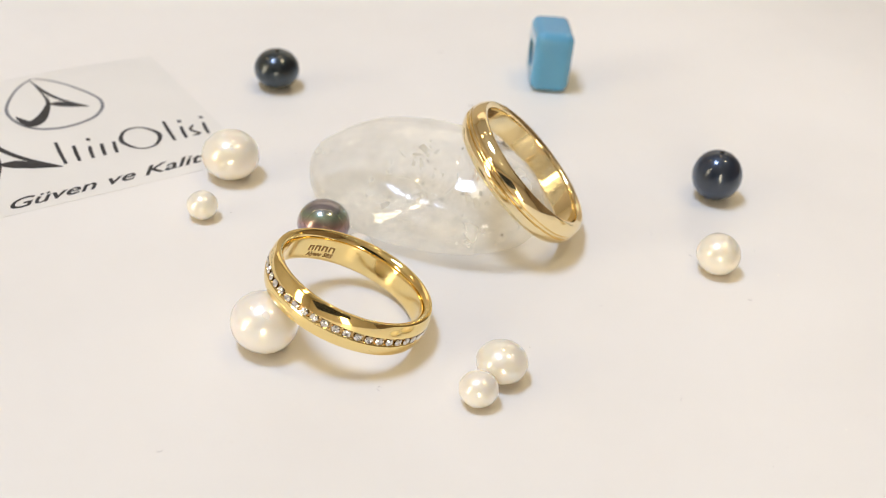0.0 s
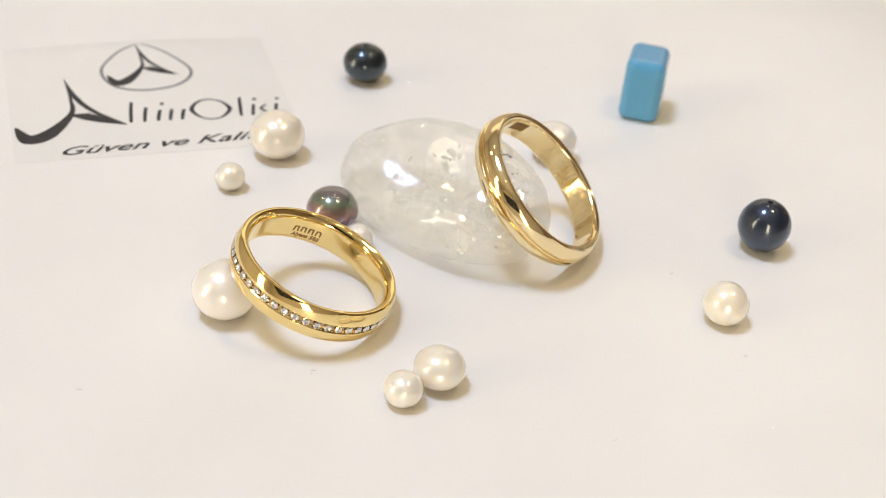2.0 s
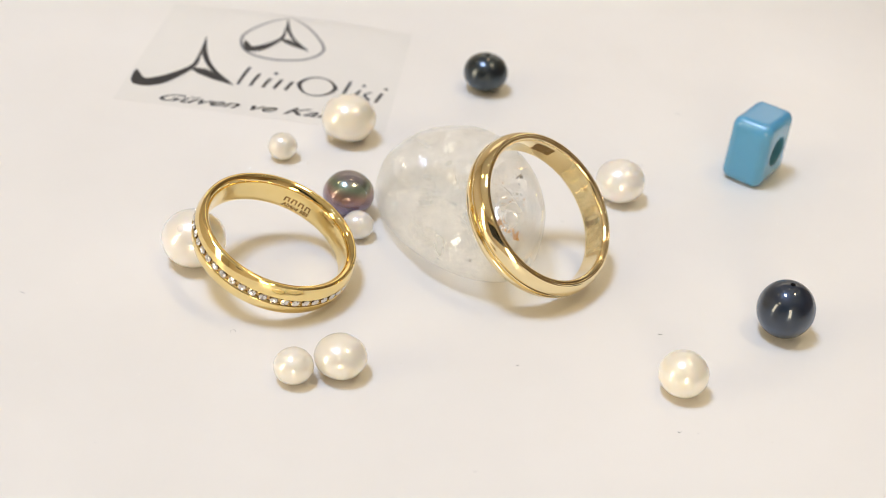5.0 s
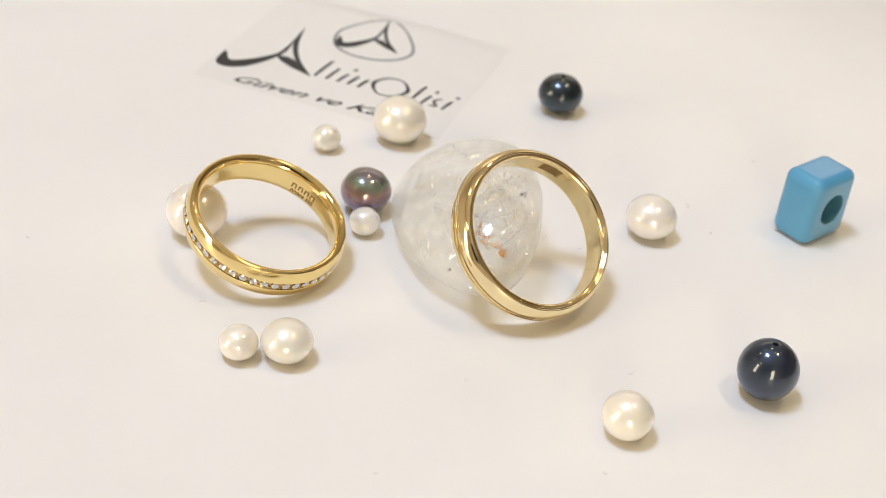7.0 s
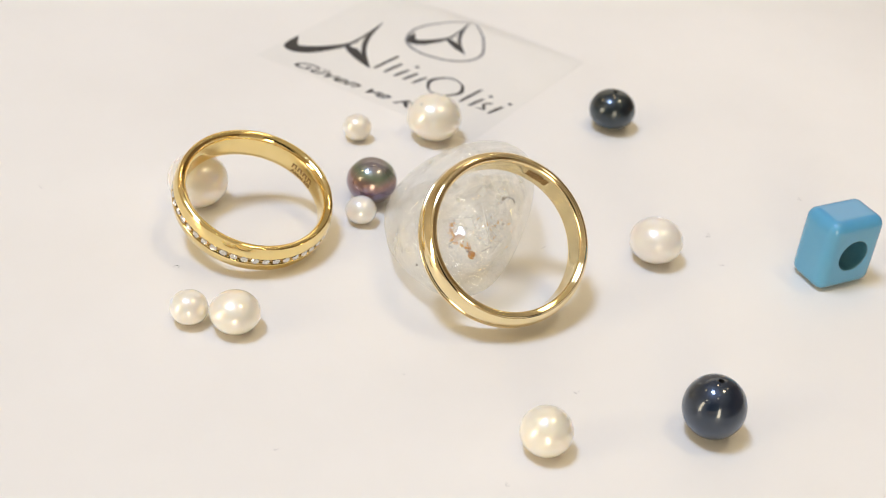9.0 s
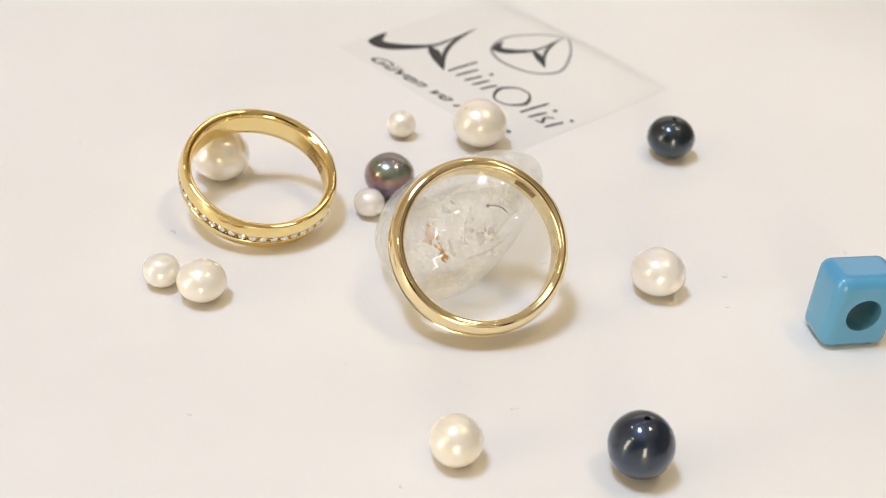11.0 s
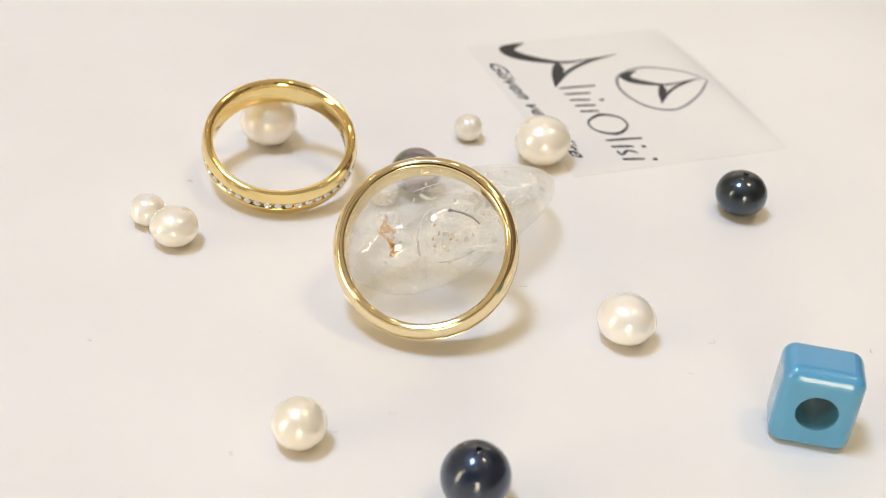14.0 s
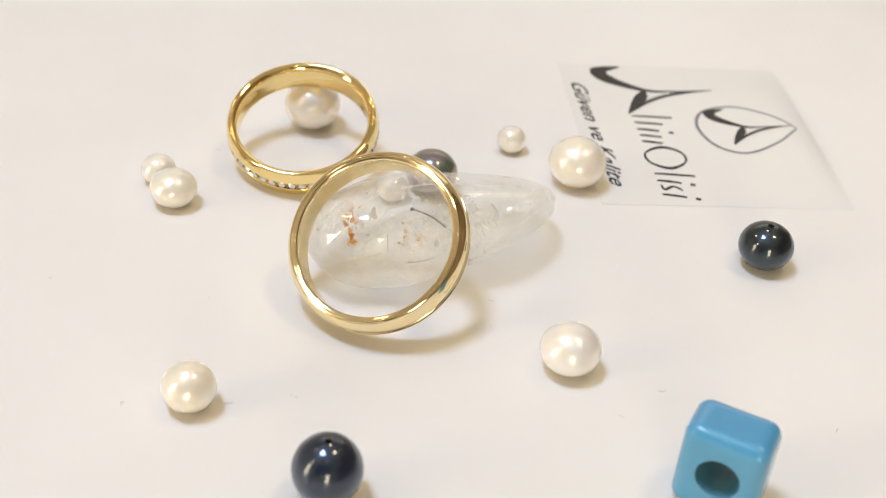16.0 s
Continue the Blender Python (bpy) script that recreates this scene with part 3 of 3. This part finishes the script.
def crystal():
    stone = on_table(tagged(new("crystal"), "clear tumbled rock crystal with milky fractures and rusty inclusions", "stone"))
    bm = bmesh.new()
    bmesh.ops.create_icosphere(bm, subdivisions=6, radius=1.0)
    for v in bm.verts:
        d = v.co.normalized()
        p = crystal_point(d)
        s = 1 + 0.02 * noise.noise(d * 1.6 + Vector((4, 1, 2))) + 0.014 * noise.noise(d * 3.4) + 0.006 * noise.noise(d * 8.0)
        v.co = p * s * CM
    turn = Matrix.Rotation(5.803, 4, "Z") @ Matrix.Rotation(-0.072, 4, "Y") @ Matrix.Rotation(0.434, 4, "X")
    place = Matrix.Translation(Vector((0.413, 0.897, 0.520)) * CM) @ turn
    back = place.inverted()
    for v in bm.verts:          # worn flat where it lies
        w = place @ v.co
        if w.z < 0.00003:
            w.z = 0.00003
            v.co = back @ w
    part("skin", bm, M_QUARTZ, stone)
    rnd = random.Random(5)

    def inside(k=0.8):
        d = Vector((rnd.uniform(-1, 1), rnd.uniform(-1, 1), rnd.uniform(-1, 1)))
        while d.length > 1 or d.length < 0.05:
            d = Vector((rnd.uniform(-1, 1), rnd.uniform(-1, 1), rnd.uniform(-1, 1)))
        return crystal_point(d.normalized()) * d.length ** 0.6 * k * CM

    def flake(bm, at, size, n=6):
        m = Euler((rnd.uniform(0, 6), rnd.uniform(0, 6), rnd.uniform(0, 6))).to_matrix()
        top, low = [], []
        for i in range(n):
            t = 2 * math.pi * i / n + rnd.uniform(-.3, .3)
            q = rnd.uniform(.5, 1) * size
            p = Vector((q * math.cos(t), q * 0.55 * math.sin(t), 0))
            top.append(bm.verts.new(at + m @ (p + Vector((0, 0, size * 0.015 + 0.000005)))))
            low.append(bm.verts.new(at + m @ (p - Vector((0, 0, size * 0.015 + 0.000005)))))
        bm.faces.new(top)
        bm.faces.new(low[::-1])
        for i in range(n):
            j = (i + 1) % n
            bm.faces.new((top[i], low[i], low[j], top[j]))
    bm = bmesh.new()
    for i in range(120):
        flake(bm, inside(0.85), rnd.uniform(0.010, 0.045) * CM)
    for i in range(24):
        flake(bm, inside(0.6), rnd.uniform(0.06, 0.13) * CM, 9)
    tagged(part("fracture", bm, M_FLAKE, stone, "milky white inner fractures", False), kind="stuff")
    bm = bmesh.new()
    for i in range(160):
        flake(bm, inside(0.93), rnd.uniform(0.010, 0.036) * CM, 4)
    tagged(part("glint", bm, M_GLINT, stone, "tiny mirror-bright inner facets", False), kind="stuff")
    # rusty grains: a string of them, one bright grain, and a pale scatter
    bm = bmesh.new()
    for i in range(34):
        t = i / 33
        at = Vector((1.20 + 0.10 * t, 0.02 + 0.17 * t, 0.42 - 0.40 * t))
        at += Vector((rnd.gauss(0, 0.05), rnd.gauss(0, 0.05), rnd.gauss(0, 0.04)))
        flake(bm, at * CM, rnd.uniform(0.026, 0.065) * CM, 5)
    for i in range(5):
        flake(bm, Vector((1.30 + rnd.gauss(0, 0.02), 0.19 + rnd.gauss(0, 0.02), 0.04)) * CM, 0.06 * CM, 6)
    tagged(part("rust_grain", bm, M_RUST, stone, "bright rusty orange grains", False), kind="stuff")
    bm = bmesh.new()
    for i in range(30):
        at = Vector((rnd.gauss(0.66, 0.15), rnd.gauss(0.46, 0.13), rnd.gauss(-0.04, 0.12)))
        flake(bm, at * CM, rnd.uniform(0.014, 0.04) * CM, 5)
    tagged(part("pale_grain", bm, M_PALE_RUST, stone, "pale brown grains", False), kind="stuff")

    def thread(name, points, widths, material, label):
        """A thin round fibre along a smooth line (cm)."""
        bm = bmesh.new()
        pts = [Vector(p) for p in points]
        rows = []
        n = 12
        for i in range(n + 1):
            t = i / n
            p = (1 - t) ** 2 * pts[0] + 2 * t * (1 - t) * pts[1] + t * t * pts[2]
            d = (2 * (1 - t) * (pts[1] - pts[0]) + 2 * t * (pts[2] - pts[1])).normalized()
            q = d.to_track_quat("Z", "Y").to_matrix()
            w = widths[0] * (1 - t) + widths[1] * t
            rows.append([bm.verts.new((p + q @ Vector((math.cos(k * math.pi / 3), math.sin(k * math.pi / 3), 0)) * w) * CM) for k in range(6)])
        for a, b in zip(rows, rows[1:]):
            for k in range(6):
                bm.faces.new((a[k], a[(k + 1) % 6], b[(k + 1) % 6], b[k]))
        bm.faces.new(rows[0][::-1])
        bm.faces.new(rows[-1])
        return part(name, bm, material, stone, label)
    needle = thread("needle", [(0.74, 0.68, 0.38), (0.52, 0.78, 0.28), (0.32, 0.72, 0.08)], (0.010, 0.012), M_NEEDLE, "dark curved needle inclusion")
    bm = bmesh.new()
    bmesh.ops.create_icosphere(bm, subdivisions=2, radius=0.024 * CM, matrix=Matrix.Translation(Vector((0.74, 0.68, 0.38)) * CM))
    part("needle_head", bm, M_DARK_GRAIN, needle, "dark round end of a needle")
    thread("hair", [(0.53, 0.10, -0.38), (0.46, 0.36, -0.38), (0.40, 0.60, -0.26)], (0.0045, 0.003), M_NEEDLE, "fine dark hair inclusion")
    thread("hair", [(-0.20, 0.58, 0.02), (-0.32, 0.60, 0.0), (-0.45, 0.58, -0.02)], (0.004, 0.003), M_NEEDLE, "fine dark hair inclusion")
    thread("crack_line", [(1.15, 0.42, 0.10), (1.05, 0.45, 0.42), (0.72, 0.40, 0.40)], (0.008, 0.006), M_FLAKE, "white curved crack line")
    thread("crack_line", [(0.25, -0.35, 0.45), (0.0, -0.20, 0.5), (-0.25, -0.25, 0.42)], (0.007, 0.005), M_FLAKE, "white curved crack line")
    bm = bmesh.new()
    bmesh.ops.create_icosphere(bm, subdivisions=1, radius=0.02 * CM, matrix=Matrix.Translation(Vector((1.40, -0.50, 0.14)) * CM))
    part("dark_grain", bm, M_DARK_GRAIN, stone, "dark grain")
    stone.matrix_world = place
    return stone


crystal()


# ---- printed film
FILM_W, FILM_H = 4.2, 3.65
FILM_AT = pose(-5.55 * CM, -0.16 * CM, 0, 0, 0, 34.0)


def film_z(e, n):
    """Height of the film (cm) over the disc: it bows up along its upper edge."""
    n = max(0, min(1, n / FILM_H))
    return 0.0045 + 0.16 * math.sin(math.pi * min(1, max(0, e / FILM_W))) * n ** 1.5 * (1 - 0.7 * max(0, (n - 0.86) / 0.14) ** 2)


def film_bm(verts, faces, lift):
    bm = bmesh.new()
    made = [bm.verts.new(Vector((v[0], v[1], film_z(v[0], v[1]) + lift)) * CM) for v in verts]
    for f in faces:
        if len(set(f)) > 2:
            bm.faces.new([made[i] for i in f])
    return bm


def stroke(points, widths, steps=14, closed=False):
    """A ribbon along a smooth line through points, with the width given at each of them (cm)."""
    pts = [Vector((x, y, 0)) for x, y in points]
    n = len(pts)
    line, wid = [], []
    for i in range(n if closed else n - 1):
        p0, p1 = pts[i - 1] if closed or i else pts[0], pts[i]
        p2 = pts[(i + 1) % n]
        p3 = pts[(i + 2) % n] if closed else pts[min(i + 2, n - 1)]
        for s in range(steps):
            t = s / steps
            line.append(0.5 * (2 * p1 + (p2 - p0) * t + (2 * p0 - 5 * p1 + 4 * p2 - p3) * t * t + (3 * p1 - p0 - 3 * p2 + p3) * t ** 3))
            wid.append(widths[i] * (1 - t) + widths[(i + 1) % n] * t)
    if not closed:
        line.append(pts[-1])
        wid.append(widths[-1])
    vs, fs, m = [], [], len(line)
    for i in range(m):
        d = line[(i + 1) % m if closed else min(i + 1, m - 1)] - line[i - 1 if closed else max(i - 1, 0)]
        d.normalize()
        nrm = Vector((-d.y, d.x, 0)) * wid[i] / 2
        vs += [line[i] - nrm, line[i] + nrm]
    for i in range(m if closed else m - 1):
        j = (i + 1) % m
        fs.append((2 * i, 2 * j, 2 * j + 1, 2 * i + 1))
    return vs, fs


def emblem(ox, oy, s):
    """The swooping peak of the emblem, with its top at ox, oy, as three ribbons: its sweep, its right leg and its inner leg."""
    def at(points):
        return [(ox + x * s, oy + y * s) for x, y in points]
    w = lambda *v: [q * s for q in v]
    return [stroke(at([(-0.80, -1.36), (-0.64, -1.74), (-0.34, -1.64), (0.02, -1.10), (0.05, -0.62), (0.0, 0.0)]), w(0.01, 0.27, 0.25, 0.09, 0.045, 0.006)),
            stroke(at([(0.0, 0.0), (0.13, -0.62), (0.38, -1.10), (0.80, -1.52)]), w(0.006, 0.09, 0.08, 0.012)),
            stroke(at([(0.0, -1.12), (0.22, -1.20), (0.46, -1.33), (0.80, -1.52)]), w(0.01, 0.20, 0.18, 0.012))]


def film():
    sheet = on_table(tagged(new("printed_film"), "thin white plastic film with black printing, slightly curled", "film"))
    bm = bmesh.new()
    N = 28
    grid = [[[bm.verts.new(Vector((FILM_W * i / N, FILM_H * j / N, film_z(FILM_W * i / N, FILM_H * j / N) - d)) * CM) for j in range(N + 1)]
             for i in range(N + 1)] for d in (0.0, 0.003)]
    for i in range(N):
        for j in range(N):
            for k in (0, 1):
                bm.faces.new((grid[k][i][j], grid[k][i + 1][j], grid[k][i + 1][j + 1], grid[k][i][j + 1]))
    rim = [(i, 0) for i in range(N)] + [(N, j) for j in range(N)] + [(i, N) for i in range(N, 0, -1)] + [(0, j) for j in range(N, 0, -1)]
    for (i, j), (p, q) in zip(rim, rim[1:] + rim[:1]):
        bm.faces.new((grid[0][i][j], grid[0][p][q], grid[1][p][q], grid[1][i][j]))
    part("sheet", bm, M_FILM, sheet, smooth=False)
    # large emblem
    for name, parts_, ink in (("large_emblem", emblem(0.86, 2.40, 1.0), M_INK), ("small_emblem", emblem(2.07, 3.33, 0.68), M_INK)):
        bm = bmesh.new()
        for vs, fs in parts_:
            made = [bm.verts.new(Vector((v.x, v.y, film_z(v.x, v.y) + 0.0025)) * CM) for v in vs]
            for f in fs:
                bm.faces.new([made[i] for i in f])
        part(name, bm, ink, sheet, "black printed swooping peak", False)
    # drop-shaped outline round the small emblem
    vs, fs = stroke([(2.13, 3.40), (1.72, 3.05), (1.45, 2.55), (1.60, 2.05), (2.05, 1.86), (2.60, 2.00), (2.84, 2.42), (2.56, 2.98), (2.16, 3.38)],
                    [0.03, 0.04, 0.05, 0.05, 0.05, 0.05, 0.05, 0.04, 0.03])
    part("drop_outline", film_bm(vs, fs, 0.0025), M_GREY_INK, sheet, "grey printed drop outline", False)
    # shop name as plain bars and ovals
    low = 0.92
    cells = [(1.72, 0.60, 0.05), (1.92, 0.42, 0.05), (2.12, 0.32, 0.05), (2.30, 0.32, 0.05), (2.48, 0.30, 0.05),
             (3.38, 0.58, 0.05), (3.56, 0.34, 0.05), (3.92, 0.34, 0.05)]
    for x, h, w in cells:
        vs, fs = stroke([(x, low), (x + 0.03, low + h * 0.5), (x + 0.07, low + h)], [w * 0.95, w * 1.15, w * 0.95], 4)
        part("name_bar", film_bm(vs, fs, 0.0025), M_INK, sheet, "black printed bar", False)
    vs, fs = stroke([(2.66, 1.18), (2.82, 0.90), (3.08, 0.92), (3.24, 1.18), (3.08, 1.44), (2.82, 1.44)], [0.075, 0.03, 0.04, 0.075, 0.03, 0.04], 10, True)
    part("name_oval", film_bm(vs, fs, 0.0025), M_INK, sheet, "black printed oval", False)
    vs, fs = stroke([(3.68, 0.95), (3.80, 0.98), (3.72, 1.12), (3.82, 1.24)], [0.03, 0.05, 0.05, 0.03], 6)
    part("name_bar", film_bm(vs, fs, 0.0025), M_INK, sheet, "black printed curl", False)
    for x in (2.23, 3.66, 4.02):
        vs, fs = stroke([(x, low + 0.46), (x + 0.02, low + 0.53)], [0.06, 0.06], 3)
        part("name_dot", film_bm(vs, fs, 0.0025), M_INK, sheet, "black printed dot", False)
    vs, fs = text_mesh("G\u00fcven ve Kalite", 0.52, 0.5, 0.007)
    w = max(v.x for v in vs) - min(v.x for v in vs)
    vs = [Vector((v.x * 3.08 / w + 2.13, v.y * 0.62 + 0.27 + 0.03 * v.x, 0)) for v in vs]
    part("slogan", film_bm(vs, fs, 0.0025), M_INK, sheet, "black printed slanting words", False)
    sheet.matrix_world = FILM_AT
    return sheet


film()


# ---- dust and lint on the disc
def lint(x, y, size, turn, curl):
    bm = bmesh.new()
    r = 0.0032
    rows = []
    for i in range(11):
        t = i / 10
        a = turn + curl * (t - 0.5)
        c = Vector((math.cos(a), math.sin(a), 0)) * size * (t - 0.5) * 2
        if curl > 3:
            c = Vector((math.cos(a), math.sin(a), 0)) * size * (0.4 + 0.6 * t)
        rows.append([bm.verts.new((c + Vector((0, math.cos(k * 2.094) * r, r + math.sin(k * 2.094) * r))) * CM) for k in range(3)])
    for p, q in zip(rows, rows[1:]):
        for k in range(3):
            bm.faces.new((p[k], p[(k + 1) % 3], q[(k + 1) % 3], q[k]))
    bm.faces.new(rows[0])
    bm.faces.new(rows[-1][::-1])
    ob = mesh_ob("lint", bm, M_LINT)
    ob.location = (x * CM, y * CM, 0)
    return tagged(on_table(ob), "tiny grey lint fibre on the white disc", "lint", group="lint on the disc")


for _x, _y, _size, _turn, _curl in ((1.16, 4.35, 0.07, 0.4, 4.2), (0.81, 1.95, 0.06, 1.9, 0.3), (0.67, 6.28, 0.05, 0.1, 0.8), (1.85, 4.15, 0.035, 1.4, 0.2),
                                    (4.13, 0.46, 0.05, 2.2, 0.5), (3.64, 0.94, 0.03, 0.5, 0.4), (1.26, 2.18, 0.03, 1.0, 0.3), (4.78, -0.50, 0.05, 0.2, 2.0),
                                    (2.75, -0.87, 0.02, 0.8, 0.2), (3.63, 1.00, 0.02, 2.0, 0.2), (3.53, -2.66, 0.04, 1.2, 1.0), (-0.04, -2.84, 0.06, 2.6, 4.0),
                                    (-2.35, -4.15, 0.045, 0.3, 0.7)):
    lint(_x, _y, _size * 0.8, _turn, _curl)


def dust_glints():
    """Fine bright dust that sparkles on the lacquer."""
    rnd = random.Random(21)
    vs, fs = [], []
    for i in range(900):
        r, a = 9.0 * math.sqrt(rnd.random()), rnd.uniform(0, 2 * math.pi)
        at = Vector((r * math.cos(a), r * math.sin(a), 0.004))
        m = Euler((rnd.gauss(0, 0.35), rnd.gauss(0, 0.35), rnd.uniform(0, 6.3))).to_matrix()
        q = rnd.uniform(0.002, 0.005)
        k = len(vs)
        for x, y, z in ((-q, -q, 0), (q, -q * 0.8, 0), (0, q, 0), (0, 0, -0.002)):
            vs.append((at + m @ Vector((x, y, z))) * CM)
        fs += [(k, k + 1, k + 2), (k, k + 3, k + 1), (k + 1, k + 3, k + 2), (k + 2, k + 3, k)]
    me = bpy.data.meshes.new("dust")
    me.from_pydata(vs, [], fs)
    me.materials.append(M_GLINT)
    return tagged(on_table(new("dust", me)), "fine sparkling dust on the white disc", "dust", kind="stuff")


dust_glints()


def motions():
    """The disc turns, and all that lies on it turns with it."""
    ts, angles = [t for t, _ in TURN], [a for _, a in TURN]
    times = [i * 0.25 for i in range(65)]
    slopes = np.gradient(angles, ts)

    def angle(t):
        i = min(max(int(np.searchsorted(ts, t, side="right")) - 1, 0), len(ts) - 2)
        h = ts[i + 1] - ts[i]
        s = (t - ts[i]) / h
        return ((2 * s ** 3 - 3 * s ** 2 + 1) * angles[i] + (s ** 3 - 2 * s ** 2 + s) * h * slopes[i]
                + (-2 * s ** 3 + 3 * s ** 2) * angles[i + 1] + (s ** 3 - s ** 2) * h * slopes[i + 1])
    turns = [(t, pose(0, 0, 0, 0, 0, angle(t))) for t in times]
    for ob in MOVING:
        start = ob.matrix_basis.copy()
        walk(ob, [(t, m @ start) for t, m in turns])


motions()
